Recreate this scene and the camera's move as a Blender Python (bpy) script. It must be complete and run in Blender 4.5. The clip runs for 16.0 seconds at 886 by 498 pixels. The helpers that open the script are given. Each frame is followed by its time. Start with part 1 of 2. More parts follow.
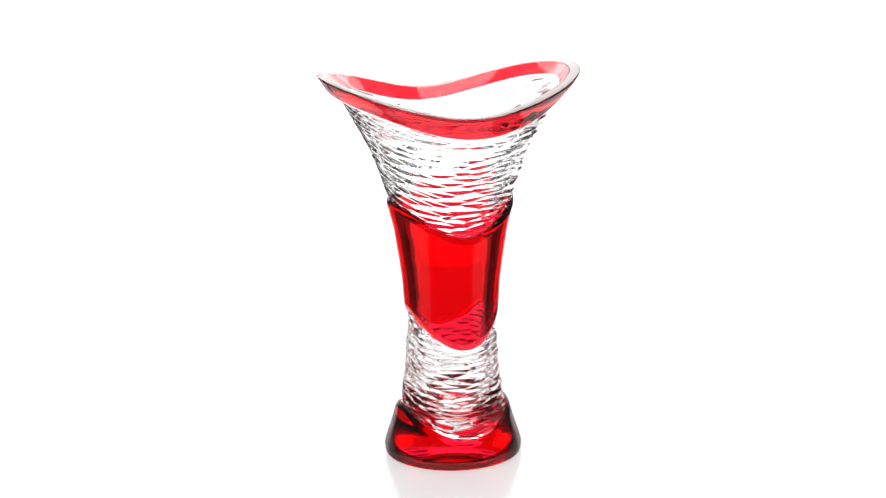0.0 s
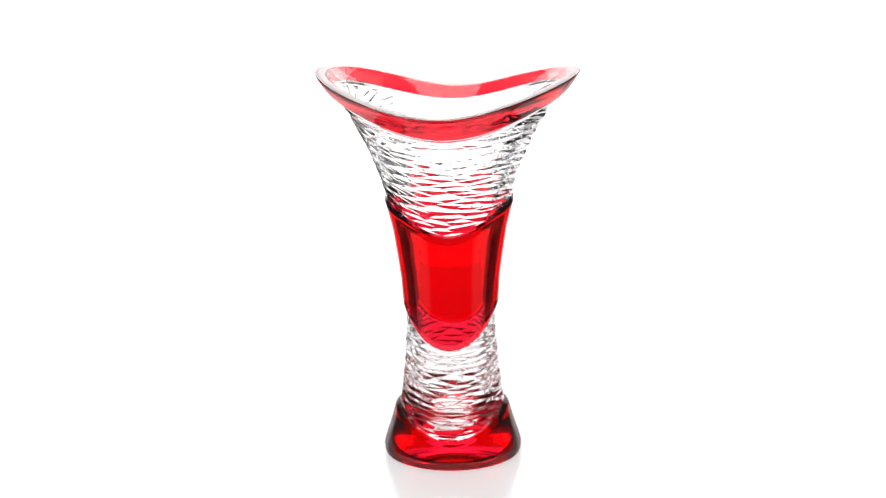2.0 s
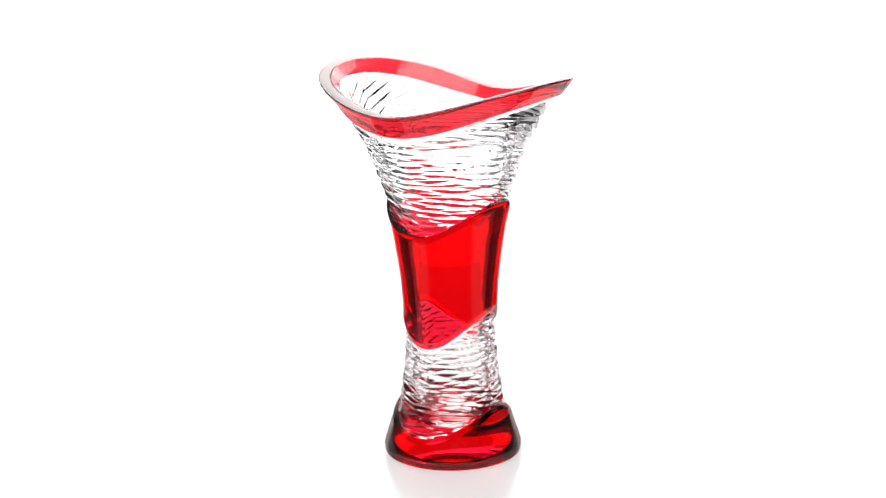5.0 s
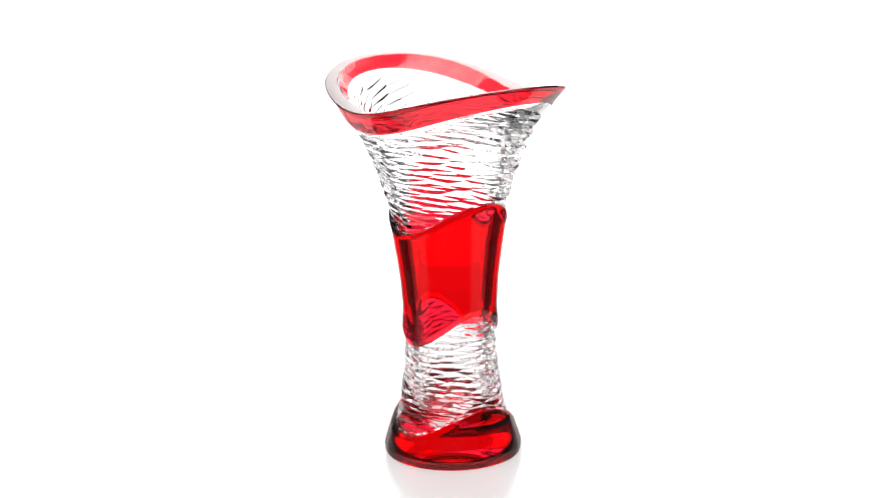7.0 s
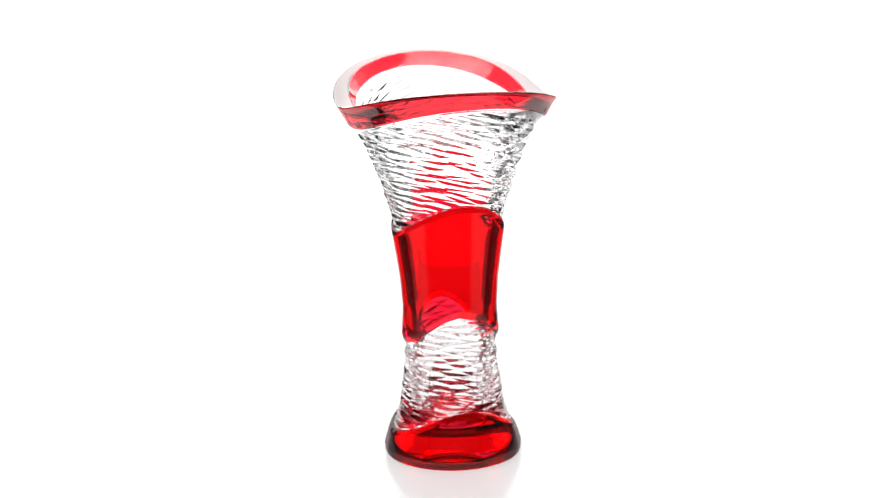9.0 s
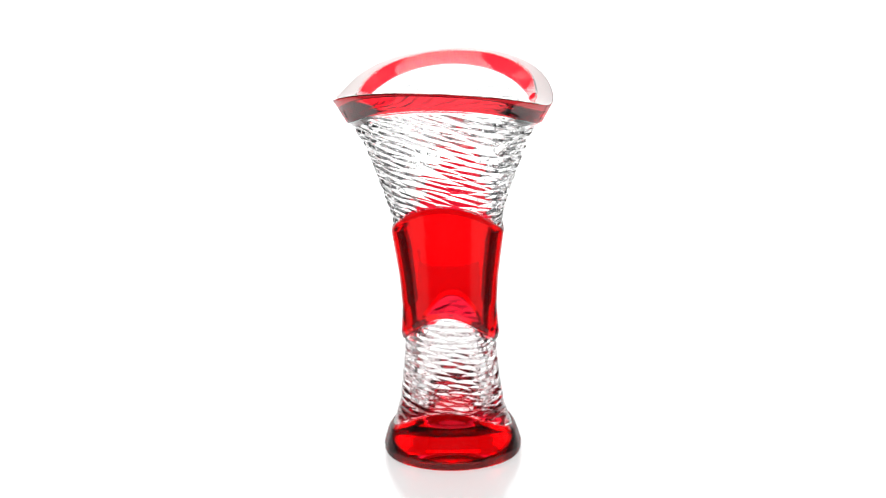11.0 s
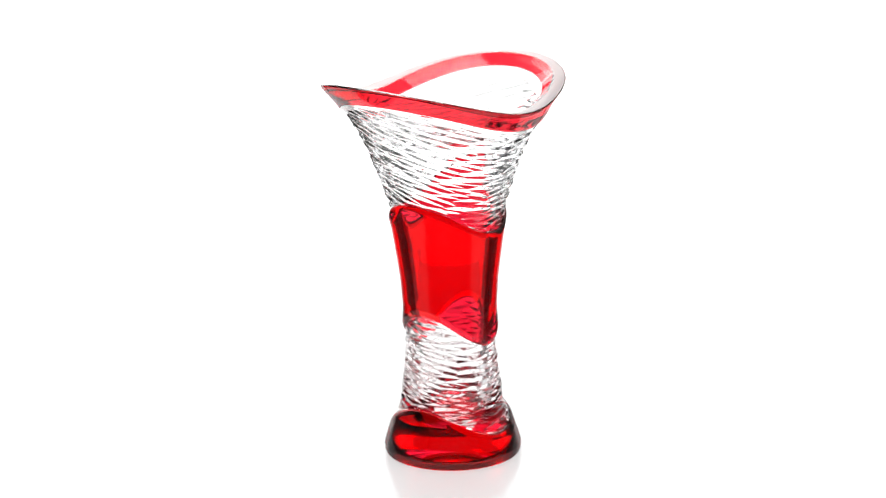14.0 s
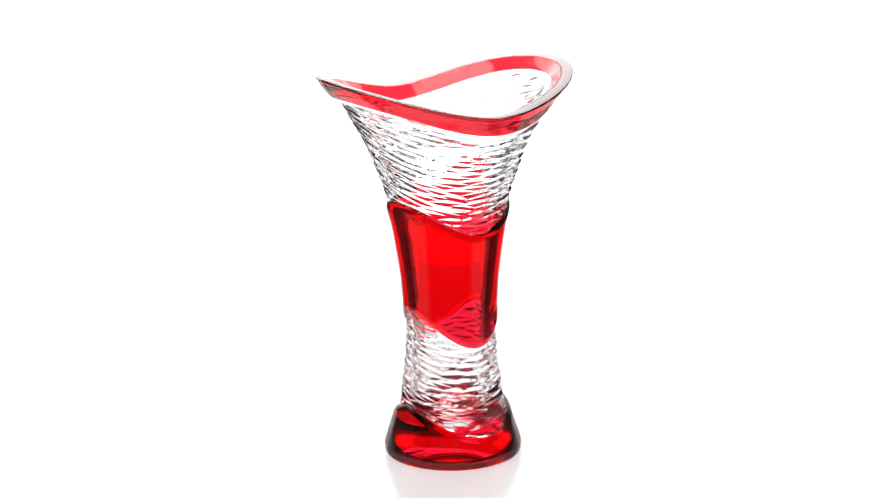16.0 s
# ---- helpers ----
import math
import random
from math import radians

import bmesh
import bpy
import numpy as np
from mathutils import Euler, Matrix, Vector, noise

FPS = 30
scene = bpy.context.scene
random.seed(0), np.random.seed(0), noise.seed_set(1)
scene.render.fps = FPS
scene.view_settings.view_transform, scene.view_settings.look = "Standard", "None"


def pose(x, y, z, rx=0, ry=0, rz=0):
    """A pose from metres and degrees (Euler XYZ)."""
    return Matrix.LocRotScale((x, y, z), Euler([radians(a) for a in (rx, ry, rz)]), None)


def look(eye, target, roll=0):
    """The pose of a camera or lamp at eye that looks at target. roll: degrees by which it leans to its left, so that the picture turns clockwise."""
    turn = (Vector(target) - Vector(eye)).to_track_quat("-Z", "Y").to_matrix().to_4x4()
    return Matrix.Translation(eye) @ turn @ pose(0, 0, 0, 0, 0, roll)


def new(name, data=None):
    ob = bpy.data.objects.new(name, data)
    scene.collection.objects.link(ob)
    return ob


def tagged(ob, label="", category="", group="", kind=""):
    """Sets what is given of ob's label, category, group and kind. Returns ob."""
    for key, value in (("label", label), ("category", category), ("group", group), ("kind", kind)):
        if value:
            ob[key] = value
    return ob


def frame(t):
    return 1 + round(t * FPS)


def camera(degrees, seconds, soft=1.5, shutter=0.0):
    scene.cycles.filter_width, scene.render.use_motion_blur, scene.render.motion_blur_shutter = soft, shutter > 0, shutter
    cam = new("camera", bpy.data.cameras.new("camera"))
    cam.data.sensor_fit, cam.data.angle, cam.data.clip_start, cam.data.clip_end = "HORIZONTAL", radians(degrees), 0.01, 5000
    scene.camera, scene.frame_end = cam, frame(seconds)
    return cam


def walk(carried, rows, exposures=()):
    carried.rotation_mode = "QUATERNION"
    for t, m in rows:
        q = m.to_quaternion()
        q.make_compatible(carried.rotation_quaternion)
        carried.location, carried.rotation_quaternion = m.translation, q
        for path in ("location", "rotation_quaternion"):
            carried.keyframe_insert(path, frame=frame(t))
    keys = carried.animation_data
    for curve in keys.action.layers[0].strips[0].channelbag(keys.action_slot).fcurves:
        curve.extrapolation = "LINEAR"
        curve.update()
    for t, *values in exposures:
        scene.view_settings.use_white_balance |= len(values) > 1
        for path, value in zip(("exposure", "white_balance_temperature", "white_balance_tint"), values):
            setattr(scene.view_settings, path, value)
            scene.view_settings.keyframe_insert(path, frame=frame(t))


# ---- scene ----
cam = camera(23.59, 16.0, 1.0)
cam.data.dof.use_dof, cam.data.dof.focus_distance, cam.data.dof.aperture_fstop = True, 1.535, 5.6
EYE = Vector((0.0, -1.5689, 0.5834))
# pan -0.2, tilt 15.02 down, roll of the tripod head -0.93
CAM = pose(*EYE, 90 - 15.0236, 0, 0.1995) @ pose(0, 0, 0, 0, 0, -0.9256)
walk(cam, [(0.0, CAM), (16.0, CAM)])

# ---------------------------------------------------------------- light
world = bpy.data.worlds.new("studio")
scene.world = world
world.use_nodes = True
world.node_tree.nodes["Background"].inputs[0].default_value = (0.9, 0.95, 1.0, 1)
world.node_tree.nodes["Background"].inputs[1].default_value = 0.05


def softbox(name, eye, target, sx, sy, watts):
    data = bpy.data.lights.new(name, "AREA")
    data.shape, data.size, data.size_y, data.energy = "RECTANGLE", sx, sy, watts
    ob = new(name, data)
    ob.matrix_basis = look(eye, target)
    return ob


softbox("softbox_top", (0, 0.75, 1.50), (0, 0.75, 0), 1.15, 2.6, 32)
# unseen side lamps, added to brighten the cut zones of the glass
softbox("side_fill_left", (-0.85, 1.05, 0.82), (0, 1.05, 0.82), 2.1, 0.44, 5.6)
softbox("low_side_fill_left", (-0.85, 1.45, 0.375), (0, 1.45, 0.375), 1.3, 0.45, 4)
softbox("side_fill_right", (0.85, 1.05, 0.82), (0, 1.05, 0.82), 2.1, 0.44, 5.6)
softbox("low_side_fill_right", (0.85, 1.45, 0.375), (0, 1.45, 0.375), 1.3, 0.45, 4)
# unseen low lamps, added for the pale side reflections on the waist
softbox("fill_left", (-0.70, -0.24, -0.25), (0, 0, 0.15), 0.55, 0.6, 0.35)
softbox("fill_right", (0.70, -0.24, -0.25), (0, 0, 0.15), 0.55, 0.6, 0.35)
scene.view_settings.exposure = 0.0


# ---------------------------------------------------------------- materials
def shader(name):
    m = bpy.data.materials.new(name)
    m.use_nodes = True
    t = m.node_tree
    t.nodes.clear()
    return m, t, t.nodes.new("ShaderNodeOutputMaterial")


def crystal_material():
    m, t, out = shader("lead_crystal")
    g = t.nodes.new("ShaderNodeBsdfGlass")
    g.inputs["Color"].default_value = (0.985, 0.985, 0.985, 1)
    g.inputs["Roughness"].default_value = 0.0
    g.inputs["IOR"].default_value = 1.54
    t.links.new(g.outputs[0], out.inputs["Surface"])
    return m


def ground_glass_material():
    """Satin ground edge: scatters most light back and lets some through."""
    m, t, out = shader("satin_ground_edge")
    g = t.nodes.new("ShaderNodeBsdfGlass")
    g.inputs["Color"].default_value = (0.98, 0.97, 0.97, 1)
    g.inputs["Roughness"].default_value = 0.3
    g.inputs["IOR"].default_value = 1.54
    d = t.nodes.new("ShaderNodeBsdfDiffuse")
    d.inputs["Color"].default_value = (0.90, 0.87, 0.86, 1)
    tl = t.nodes.new("ShaderNodeBsdfTranslucent")
    tl.inputs["Color"].default_value = (0.92, 0.90, 0.90, 1)
    scatter = t.nodes.new("ShaderNodeMixShader")
    scatter.inputs[0].default_value = 0.28
    t.links.new(d.outputs[0], scatter.inputs[1])
    t.links.new(tl.outputs[0], scatter.inputs[2])
    mix = t.nodes.new("ShaderNodeMixShader")
    mix.inputs[0].default_value = 0.90
    t.links.new(g.outputs[0], mix.inputs[1])
    t.links.new(scatter.outputs[0], mix.inputs[2])
    t.links.new(mix.outputs[0], out.inputs["Surface"])
    return m


def ruby_material(name, tint, gloss=0.4):
    """Flashed ruby skin on the crystal: refracts, tints what passes and mirrors white at a glancing angle."""
    m, t, out = shader(name)
    noise_n = t.nodes.new("ShaderNodeTexNoise")
    noise_n.inputs["Scale"].default_value = 14
    noise_n.inputs["Detail"].default_value = 2
    co = t.nodes.new("ShaderNodeTexCoord")
    t.links.new(co.outputs["Object"], noise_n.inputs["Vector"])
    shade = t.nodes.new("ShaderNodeMix")
    shade.data_type = "RGBA"
    shade.inputs["A"].default_value = (*[c * 0.95 for c in tint], 1)
    shade.inputs["B"].default_value = (*[min(1, c * 1.05) for c in tint], 1)
    t.links.new(noise_n.outputs[0], shade.inputs["Factor"])
    glass = t.nodes.new("ShaderNodeBsdfGlass")
    glass.inputs["Roughness"].default_value = 0.0
    glass.inputs["IOR"].default_value = 1.54
    t.links.new(shade.outputs["Result"], glass.inputs["Color"])
    gl = t.nodes.new("ShaderNodeBsdfGlossy")
    gl.inputs["Roughness"].default_value = 0.01
    lw = t.nodes.new("ShaderNodeLayerWeight")
    lw.inputs["Blend"].default_value = 0.5
    pw = t.nodes.new("ShaderNodeMath")
    pw.operation = "POWER"
    pw.inputs[1].default_value = 5
    t.links.new(lw.outputs["Facing"], pw.inputs[0])
    fr = t.nodes.new("ShaderNodeMath")
    fr.operation = "MULTIPLY_ADD"
    fr.inputs[1].default_value, fr.inputs[2].default_value = gloss, 0.03
    t.links.new(pw.outputs[0], fr.inputs[0])
    mix = t.nodes.new("ShaderNodeMixShader")
    t.links.new(fr.outputs[0], mix.inputs[0])
    t.links.new(glass.outputs[0], mix.inputs[1])
    t.links.new(gl.outputs[0], mix.inputs[2])
    t.links.new(mix.outputs[0], out.inputs["Surface"])
    return m


def seam_material():
    """Where ruby layer and crystal are fused there is no surface: light passes straight."""
    m, t, out = shader("fused_seam")
    tr = t.nodes.new("ShaderNodeBsdfTransparent")
    t.links.new(tr.outputs[0], out.inputs["Surface"])
    return m


def principled(name, color, rough, bump_scale=200.0, bump=0.02, var=0.03):
    m, t, out = shader(name)
    b = t.nodes.new("ShaderNodeBsdfPrincipled")
    t.links.new(b.outputs[0], out.inputs["Surface"])
    co = t.nodes.new("ShaderNodeTexCoord")
    n1 = t.nodes.new("ShaderNodeTexNoise")
    n1.inputs["Scale"].default_value = 3
    n2 = t.nodes.new("ShaderNodeTexNoise")
    n2.inputs["Scale"].default_value = bump_scale
    mix = t.nodes.new("ShaderNodeMix")
    mix.data_type = "RGBA"
    mix.inputs["A"].default_value = (*[c * (1 - var) for c in color], 1)
    mix.inputs["B"].default_value = (*[min(1, c * (1 + var)) for c in color], 1)
    bp = t.nodes.new("ShaderNodeBump")
    bp.inputs["Strength"].default_value = bump
    bp.inputs["Distance"].default_value = 0.0005
    for n in (n1, n2):
        t.links.new(co.outputs["Object"], n.inputs["Vector"])
    t.links.new(n1.outputs[0], mix.inputs["Factor"])
    t.links.new(mix.outputs["Result"], b.inputs["Base Color"])
    t.links.new(n2.outputs[0], bp.inputs["Height"])
    t.links.new(bp.outputs[0], b.inputs["Normal"])
    b.inputs["Roughness"].default_value = rough
    return m, t, b


CRYSTAL = crystal_material()
GROUND = ground_glass_material()
RUBY = ruby_material("ruby_overlay", (0.88, 0.011, 0.037), 0.28)
RUBY_FOOT = ruby_material("ruby_overlay_thick", (0.67, 0.004, 0.019), 0.15)
RUBY_RIM = ruby_material("ruby_overlay_thin", (0.93, 0.018, 0.036), 0.12)
SEAM = seam_material()
ACRYLIC_GLOW, _, acrylic_bsdf = principled("white_acrylic_glow", (0.25, 0.25, 0.25), 0.17, bump=0.0)
# added glow in the acrylic, which lifts the vase's shadow on the table
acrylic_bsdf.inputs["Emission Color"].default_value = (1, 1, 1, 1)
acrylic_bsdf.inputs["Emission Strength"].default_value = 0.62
GREY, _, _ = principled("grey_wall_paint", (0.22, 0.22, 0.225), 0.8, 90, 0.2, 0.1)


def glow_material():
    m, t, out = shader("glowing_white_panel")
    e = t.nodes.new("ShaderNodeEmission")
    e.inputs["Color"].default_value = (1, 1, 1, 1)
    # emission stands in for the light falling on a white backdrop
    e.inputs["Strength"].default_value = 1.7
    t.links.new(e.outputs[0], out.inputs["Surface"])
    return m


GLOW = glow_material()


# ---------------------------------------------------------------- setting
def mesh_object(name, verts, faces, material, parent=None, smooth=False):
    me = bpy.data.meshes.new(name)
    me.from_pydata(verts, [], faces)
    me.validate()
    me.materials.append(material)
    if smooth:
        me.polygons.foreach_set("use_smooth", np.ones(len(me.polygons), dtype=bool))
    me.update()
    ob = new(name, me)
    if parent:
        ob.parent = parent
    return ob


def slab(name, x0, x1, y0, y1, z0, z1, material, label, category):
    bm = bmesh.new()
    bmesh.ops.create_cube(bm, size=1)
    for v in bm.verts:
        v.co = ((x0 + x1) / 2 + v.co.x * (x1 - x0), (y0 + y1) / 2 + v.co.y * (y1 - y0), (z0 + z1) / 2 + v.co.z * (z1 - z0))
    me = bpy.data.meshes.new(name)
    bm.to_mesh(me)
    bm.free()
    me.materials.append(material)
    return tagged(new(name, me), label, category, "", "structure")


slab("ground", -0.185, 0.185, -0.18, 0.62, -0.006, 0.0, ACRYLIC_GLOW, "glossy white acrylic table top under the vase, with added glow", "table top")
slab("plinth", -0.15, 0.15, -0.14, 0.58, -1.01, -0.006, GREY, "grey matt plinth under the acrylic table top", "plinth")
slab("backdrop", -1.15, 1.15, 2.40, 2.42, -1.0, 2.25, GLOW, "plain white studio backdrop, bright by its own glow", "backdrop")
# two glowing panels out of view, added so the glass refracts more white
slab("backdrop_glow_west", -1.8, -1.15, 2.40, 2.42, -0.1, 2.25, GLOW, "unseen glowing side panel added to the white backdrop", "backdrop")
slab("backdrop_glow_east", 1.15, 1.8, 2.40, 2.42, -0.1, 2.25, GLOW, "unseen glowing side panel added to the white backdrop", "backdrop")
# wider than the view needs, so steep rays in the glass meet white
slab("backdrop_floor", -1.6, 1.6, 0.5, 2.40, -1.0, -0.99, GLOW, "glowing white sweep running out from the backdrop", "backdrop")
slab("wall_west", -2.6, -2.5, -2.6, 2.6, -1.0, 2.3, GREY, "grey matt studio wall", "wall")
slab("wall_east", 2.5, 2.6, -2.6, 2.6, -1.0, 2.3, GREY, "grey matt studio wall", "wall")
slab("wall_south", -2.5, 2.5, -2.6, -2.5, -1.0, 2.3, GREY, "grey matt studio wall", "wall")
slab("wall_north", -2.5, 2.5, 2.5, 2.6, -1.0, 2.3, GREY, "grey matt studio wall", "wall")
slab("floor", -2.5, 2.5, -2.5, 2.5, -1.06, -1.01, GREY, "grey studio floor", "floor")
slab("ceiling", -2.5, 2.5, -2.5, 2.5, 2.3, 2.35, GREY, "grey studio ceiling", "ceiling")

# ---------------------------------------------------------------- the vase
NT = 1260                                   # steps round the vase
TH = np.linspace(0, 2 * np.pi, NT, endpoint=False)
BASE = -0.002                               # the foot stands this far under the origin of the profile
Z_OUT = [BASE, 0.0005, 0.005, 0.0111, 0.0233, 0.0364, 0.042, 0.048, 0.0596, 0.0698, 0.0882, 0.1042, 0.1156, 0.1382, 0.1562, 0.1785, 0.1985, 0.214, 0.2315, 0.247, 0.2600, 0.277, 0.289, 0.302]
R_OUT = [0.0520, 0.0531, 0.0534, 0.0517, 0.0477, 0.0440, 0.0428, 0.0424, 0.0408, 0.0394, 0.0383, 0.0370, 0.0363, 0.0378, 0.0402, 0.0437, 0.0486, 0.0538, 0.0599, 0.0665, 0.0735, 0.0828, 0.0931, 0.1012]
Z_IN = [0.020, 0.0203, 0.0215, 0.025, 0.034, 0.050, 0.070, 0.090, 0.115, 0.140, 0.165, 0.190, 0.210, 0.230, 0.250, 0.265, 0.278, 0.290, 0.304]
R_IN = [0.0, 0.012, 0.0195, 0.0228, 0.0258, 0.0262, 0.0262, 0.0262, 0.0266, 0.0284, 0.0312, 0.0348, 0.0384, 0.0436, 0.0492, 0.0592, 0.0708, 0.0838, 0.0946]
FLOOR = Z_IN[0]                             # bottom of the hollow


def smooth_curve(zs, rs):
    """A smooth radius-over-height function through a few stations."""
    zz = np.linspace(zs[0], zs[-1], 1600)
    rr = np.interp(zz, zs, rs)
    k = np.hanning(61)
    k /= k.sum()
    pad = np.concatenate([2 * rr[0] - rr[30:0:-1], rr, 2 * rr[-1] - rr[-2:-32:-1]])
    return zz, np.convolve(pad, k, "valid")


OUT_C = smooth_curve(Z_OUT[2:], R_OUT[2:])
IN_C = smooth_curve(Z_IN[3:], R_IN[3:])


def r_out(z):
    return np.where(z < 0.006, np.interp(z, Z_OUT, R_OUT), np.interp(z, *OUT_C))


def r_in(z):
    return np.where(z < 0.030, np.interp(z, Z_IN, R_IN), np.interp(z, *IN_C))


# the saddle-shaped borders of the zones, from the foot up
def foot_top(th):
    return 0.0308 + 0.0100 * np.cos(2 * th)


def waist_low(th):
    return 0.1018 + 0.0125 * np.cos(2 * th)


def waist_top(th):
    return 0.1915 + 0.0122 * np.cos(2 * th)


def rim_low(th):
    return 0.2730 + 0.0124 * np.cos(2 * th)


def rim_top(th):
    return 0.2886 + 0.0114 * np.cos(2 * th) - 0.0014 * np.sin(2 * th) - 0.0006 * np.cos(4 * th) - 0.0009 * np.sin(th)


LEDGE = 0.0003                              # clear polished chamfer along the borders of the cut zones
CUT = 0.0016                                # depth of the cut zones below the bands


def eased(z, lo, hi, wide):
    """How far a band falls back in the bevels along its borders; 0 turns a border off."""
    d = np.zeros_like(z)
    for dist, w in ((z - lo, wide[0]), (hi - z, wide[1])):
        if w:
            d = np.maximum(d, np.clip(1 - dist / w, 0, 1) * CUT)
    return d


SKIN = 0.0008                               # the ruby layer stands this proud of the clear core


def grooves(zone_lo, zone_hi, z_grid, pitch, length, seed, margins, leaning, steep):
    """Depth of overlapping wheel-cut grooves over a zone; z_grid is rows x NT."""
    rng = np.random.default_rng(seed)
    depth = np.zeros_like(z_grid)
    mean_h = 0.5 * (zone_lo + zone_hi)
    rad = r_out(mean_h).mean()
    top, low = zone_hi.mean(), zone_lo.mean()
    rows = int((top - low) / pitch) + 2

    def cut(th0, z0, rk):
        slope = -0.30 * leaning * math.cos(th0 - 0.09) ** 2 - 0.05 * math.sin(2 * th0) + rng.uniform(-0.09, 0.09)
        half = 0.5 * length * rng.uniform(0.75, 1.3)
        d0 = rng.uniform(0.85, 1.12) * 0.00160 * steep
        lower, upper = steep * 0.58 * rng.uniform(0.9, 1.1), steep * 0.43 * rng.uniform(0.9, 1.1)
        cols = np.where(np.abs((TH - th0 + np.pi) % (2 * np.pi) - np.pi) < half * 1.05 / rk)[0]
        du = ((TH[cols] - th0 + np.pi) % (2 * np.pi) - np.pi) * rk
        v = z_grid[:, cols] - z0 - slope * du[None, :]
        d = d0 * (1 - (du / half) ** 2)[None, :] - np.where(v > 0, v * upper, -v * lower)
        depth[:, cols] = np.maximum(depth[:, cols], d)

    def at(th0, f):
        lo = np.interp(th0 % (2 * np.pi), TH, zone_lo, period=2 * np.pi)
        hi = np.interp(th0 % (2 * np.pi), TH, zone_hi, period=2 * np.pi)
        return lo + f * (hi - lo)

    for k in range(-2, rows + 1):
        f = (k + 0.1) / (rows - 1)
        rk = float(r_out(np.array(low + min(1, max(0, f)) * (top - low))))
        n = max(6, int(2 * np.pi * rk / (length * 0.72)))
        for i in range(n):
            th0 = 2 * np.pi * (i + 0.5 * (k % 2) + rng.uniform(-0.13, 0.13)) / n
            cut(th0, at(th0, f) + rng.uniform(-0.16, 0.16) * pitch, rk)
    # further cuts where the first ones left the surface bare
    nr = z_grid.shape[0]
    reach = max(2, int(0.0016 * nr / (top - low)))
    for _ in range(2600):
        j, i = int(rng.integers(NT)), int(rng.integers(reach, nr - reach))
        if depth[i - reach:i + reach, j].max() <= 0.0002:
            z0 = float(z_grid[i, j])
            cut(float(TH[j]), z0, float(r_out(np.array(z0))))
    # the cuts run out towards the polished borders
    fade = np.clip((z_grid - zone_lo) / margins[0], 0, 1) * np.clip((zone_hi - z_grid) / margins[1], 0, 1)
    depth = np.maximum(depth, 0) * fade
    # a polished cut has no knife edges
    depth = 0.25 * (np.roll(depth, 1, 1) + np.roll(depth, -1, 1)) + 0.5 * depth
    depth[1:-1] = 0.25 * (depth[:-2] + depth[2:]) + 0.5 * depth[1:-1]
    return depth


def ramp(z, low=0.0012):
    return np.minimum(np.clip((z - z[:1]) / low, 0, 1), np.clip((z[-1:] - z) / 0.0012, 0, 1))


def zone_rows(lo, hi, n):
    f = np.linspace(0, 1, n)[:, None]
    return lo[None, :] + f * (hi - lo)[None, :]


def ring_mesh(rs, zs):
    """Vertices and quads of stacked closed rings."""
    n = rs.shape[0]
    x, y = rs * np.cos(TH), rs * np.sin(TH)
    v = np.stack([x, y, zs], -1).reshape(-1, 3)
    i, j = np.meshgrid(np.arange(n - 1), np.arange(NT), indexing="ij")
    a, b = i * NT + j, i * NT + (j + 1) % NT
    q = np.stack([a, b, b + NT, a + NT], -1).reshape(-1, 4)
    return v, q


FOOT_BEV, WAIST_BEV, RIM_BEV = (0, 0.0042), (0.0050, 0.0042), (0, 0)


DISH = 0.030                                # radius of the clear polished hollow under the foot


def underside():
    """Radius and height of the polished, dished underside of the foot."""
    rows = [(float(r), BASE + 0.0004 + 0.0030 * (1 - (float(r) / DISH) ** 2)) for r in np.linspace(0.0004, DISH, 20)]
    return rows + [(0.0315, BASE), (0.0498, BASE)]


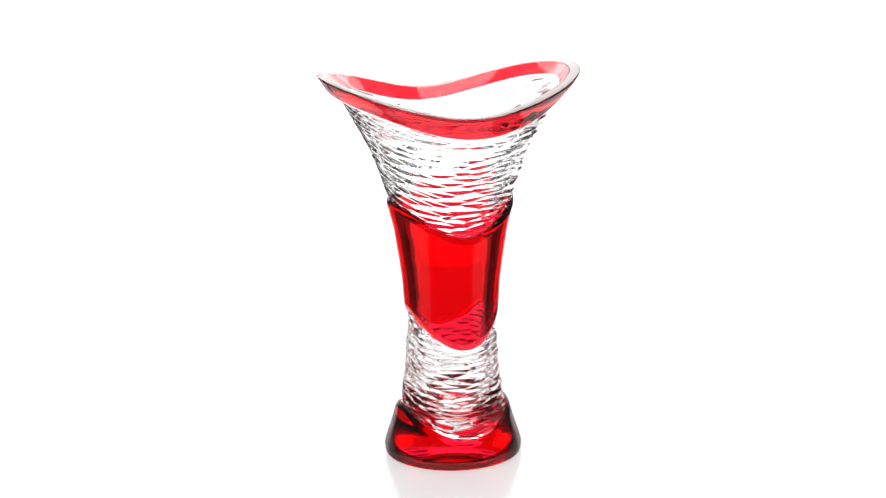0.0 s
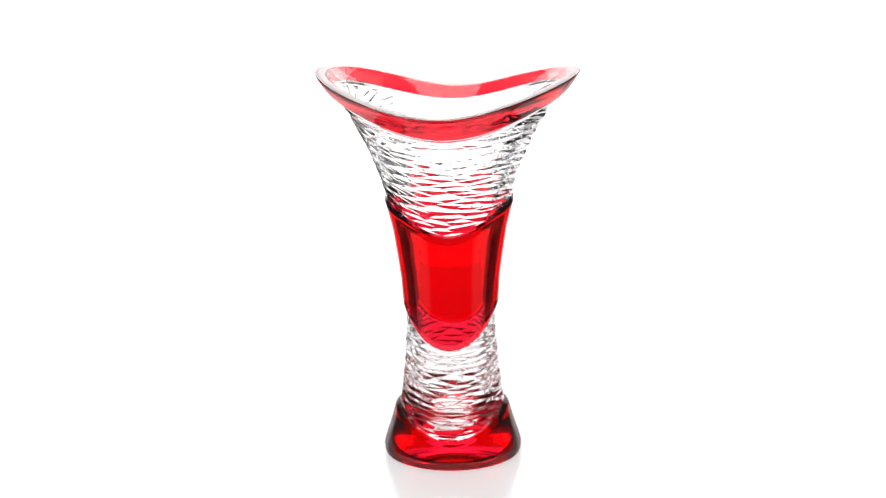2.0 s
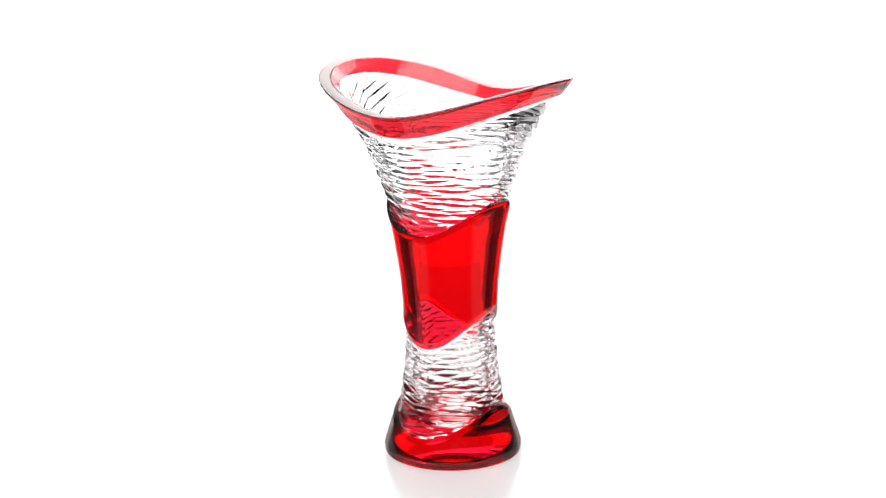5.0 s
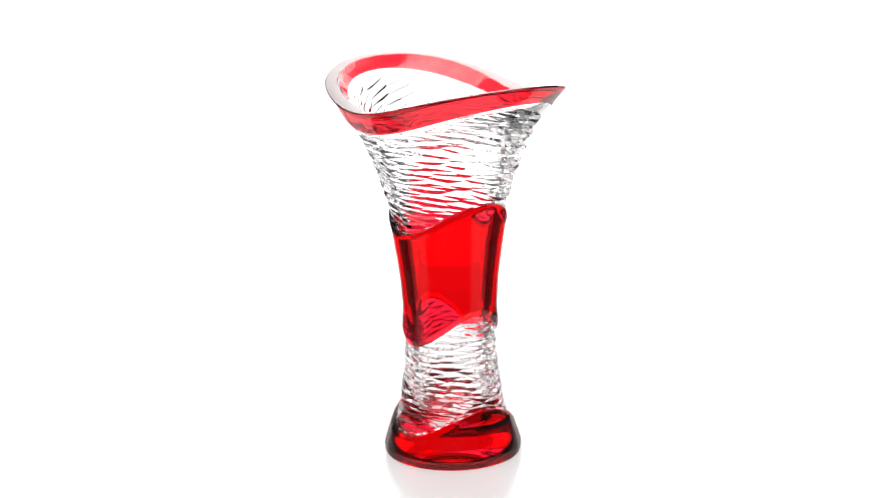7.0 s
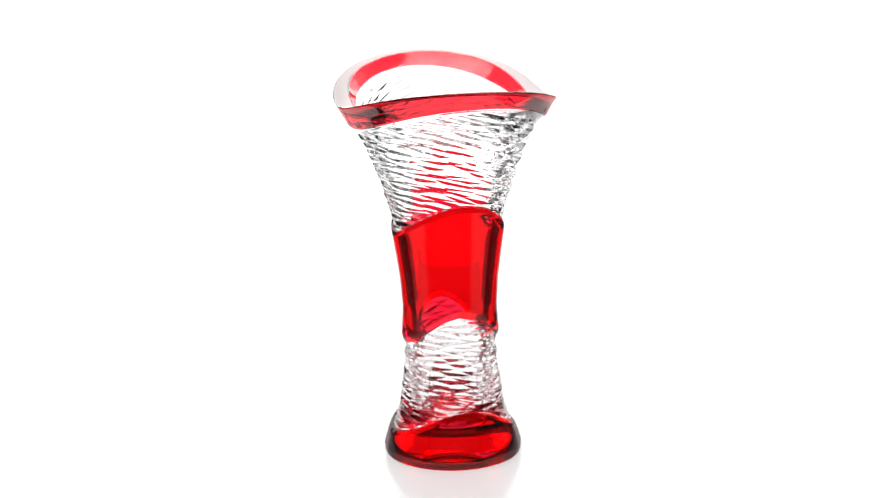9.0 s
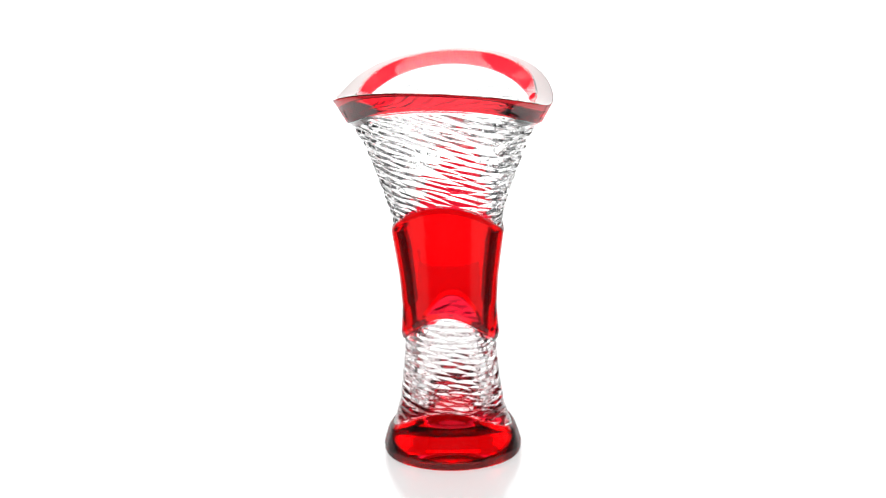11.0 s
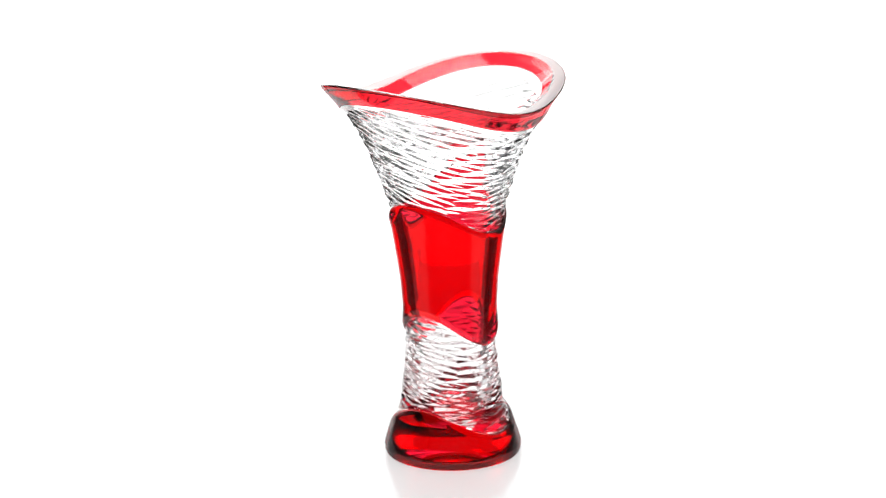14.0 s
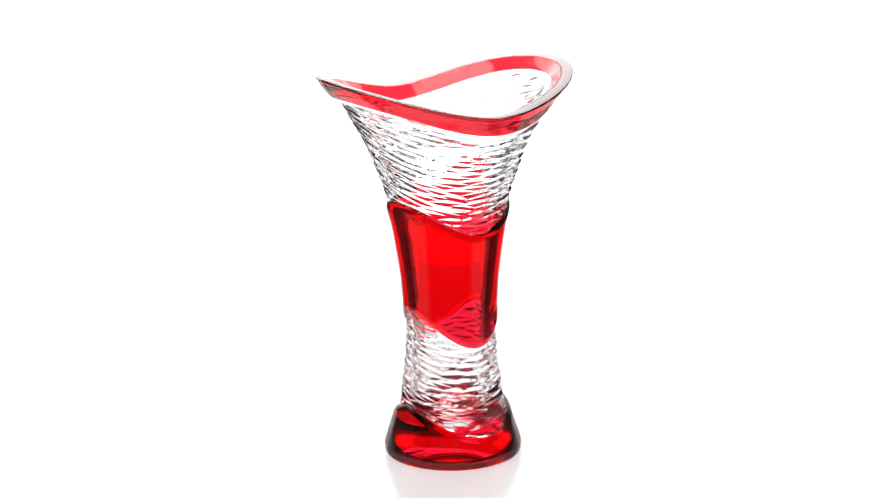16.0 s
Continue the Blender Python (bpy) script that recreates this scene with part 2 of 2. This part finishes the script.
def core_rings():
    """The clear crystal core from the foot's centre, up the outside, over the rim and down into the hollow."""
    one = np.ones(NT)
    ft, wl, wt, rl, rt = foot_top(TH), waist_low(TH), waist_top(TH), rim_low(TH), rim_top(TH)
    R, Z = [], []

    def add(r, z):
        R.append(np.atleast_2d(r)), Z.append(np.atleast_2d(z))

    for r, zu in underside():
        add(r * one, zu * one)
    spans, rows = [], lambda: sum(len(a) for a in R)
    z = zone_rows((BASE + 0.0016) * one, ft, 40)
    spans.append((19, rows() + 39))
    add(r_out(z) - SKIN - eased(z, z[:1], z[-1:], FOOT_BEV), z)
    z = zone_rows(ft + 0.0004, wl - 0.0004, 270)
    add(r_out(z) - SKIN - CUT - 1.5 * LEDGE * ramp(z, 0.0024) - grooves(ft, wl, z, 0.0060, 0.026, 3, (0.001, 0.0032), 0.45, 0.85), z)
    z = zone_rows(wl, wt, 60)
    spans.append((rows(), rows() + 59))
    add(r_out(z) - SKIN - eased(z, z[:1], z[-1:], WAIST_BEV), z)
    z = zone_rows(wt + 0.0004, rl - 0.0030, 360)
    add(r_out(z) - SKIN - CUT - LEDGE * ramp(z) - grooves(wt, rl - 0.003, z, 0.0055, 0.031, 5, (0.001, 0.002), 1.0, 1.0), z)
    z = zone_rows(rl - 0.0026, rl, 8)
    add(r_out(z) - SKIN - eased(z, z[:1], z[-1:], (0.0024, 0)), z)
    z = zone_rows(rl, rt - 0.0005, 24)
    spans.append((rows(), rows() + 23))
    add(r_out(z) - SKIN, z)
    add(r_out(rt) - SKIN - 0.0005, rt)
    # the flat ground edge, slightly fallen inwards
    edge = sum(len(a) for a in R) - 1
    add(r_in(rt) + 0.0003, rt - 0.0012)
    zi = rt - 0.0015
    f = 0.5 + 0.5 * np.cos(np.linspace(0, np.pi, 130))[:, None]
    z = FLOOR + 0.0002 + f * (zi - FLOOR - 0.0002)[None, :]
    add(r_in(z), z)
    add(0.0004 * one, FLOOR * one)
    r, z = np.concatenate(R), np.concatenate(Z)
    return r, z, edge, spans


def shell(name, lo, hi, n, parent, materials, label, bev, under=()):
    """A closed ruby layer over one zone, bevelled along its borders; under: it goes on beneath."""
    z = zone_rows(lo, hi, n)
    ease = eased(z, z[:1], z[-1:], bev)
    outer = r_out(z) - ease
    inner = outer - SKIN + 0.0001
    outer[-1] -= 0.0003
    if under:
        one = np.ones((1, NT))
        ur = np.concatenate([p[0] * one for p in under])
        uz = np.concatenate([p[1] * one for p in under])
        k = len(under) + n
        zi = np.maximum(z, BASE + SKIN)
        r = np.concatenate([ur, outer, inner[::-1], ur[::-1], ur[:1]])
        zz = np.concatenate([uz, z, zi[::-1], uz[::-1] + SKIN - 0.0001, uz[:1]])
    else:
        k = n + 1
        outer[0] -= 0.0003
        r = np.concatenate([inner[:1], outer, inner[::-1]])
        zz = np.concatenate([z[:1], z, z[::-1]])
    v, q = ring_mesh(r, zz)
    v[:, 1] += lean_of(v[:, 2])
    ob = mesh_object(name, v.tolist(), q.tolist(), materials[0], parent, True)
    ob.data.materials.append(materials[1])
    slots = np.zeros(len(q), dtype=np.int32)
    slots[k * NT:] = 1
    ob.data.polygons.foreach_set("material_index", slots)
    return tagged(ob, label)


def lean_of(z):
    """The vase leans a hair off the axis on which it turns."""
    return -0.0026 * z / 0.289


def build_vase():
    root = new("vase")
    tagged(root, "flared clear crystal vase with ruby red bands and cut grooves", "vase")
    r, z, edge, spans = core_rings()
    v, q = ring_mesh(r, z)
    v[:, 1] += lean_of(v[:, 2])
    # the crystal goes over into the ruby layer without a surface of its own
    keep = np.ones(len(q), dtype=bool)
    for first, last in spans:
        keep[first * NT:last * NT] = False
    slots = np.zeros(len(q), dtype=np.int32)
    slots[edge * NT:(edge + 1) * NT] = 1
    used, q = np.unique(q[keep], return_inverse=True)
    q = q.reshape(-1, 4)
    core = mesh_object("body", v[used].tolist(), q.tolist(), CRYSTAL, root, True)
    core.data.materials.append(GROUND)
    core.data.polygons.foreach_set("material_index", slots[keep])
    tagged(core, "clear thick-walled crystal with horizontal cut grooves")
    ft, wl, wt, rl, rt = foot_top(TH), waist_low(TH), waist_top(TH), rim_low(TH), rim_top(TH)
    shell("foot_band", (BASE + 0.0008) * np.ones(NT), ft, 40, root, (RUBY_FOOT, SEAM), "deep ruby red overlay round and under the flared foot", FOOT_BEV, [p for p in underside() if p[0] > DISH - 0.0001])
    shell("waist_band", wl, wt, 72, root, (RUBY, SEAM), "polished ruby red overlay with curved borders", WAIST_BEV)
    shell("rim_band", rl, rt - 0.0005, 16, root, (RUBY_RIM, SEAM), "ruby red overlay under the saddle-shaped rim", RIM_BEV)
    return root


vase = build_vase()


# ---------------------------------------------------------------- motion of the turntable
def motions():
    rows = []
    for k in range(17):
        t = float(k)
        rows.append((t, pose(0, 0, 0.0005 - BASE, 0, 0, -10.192 * (t - 1.71))))
    walk(vase, rows)


motions()
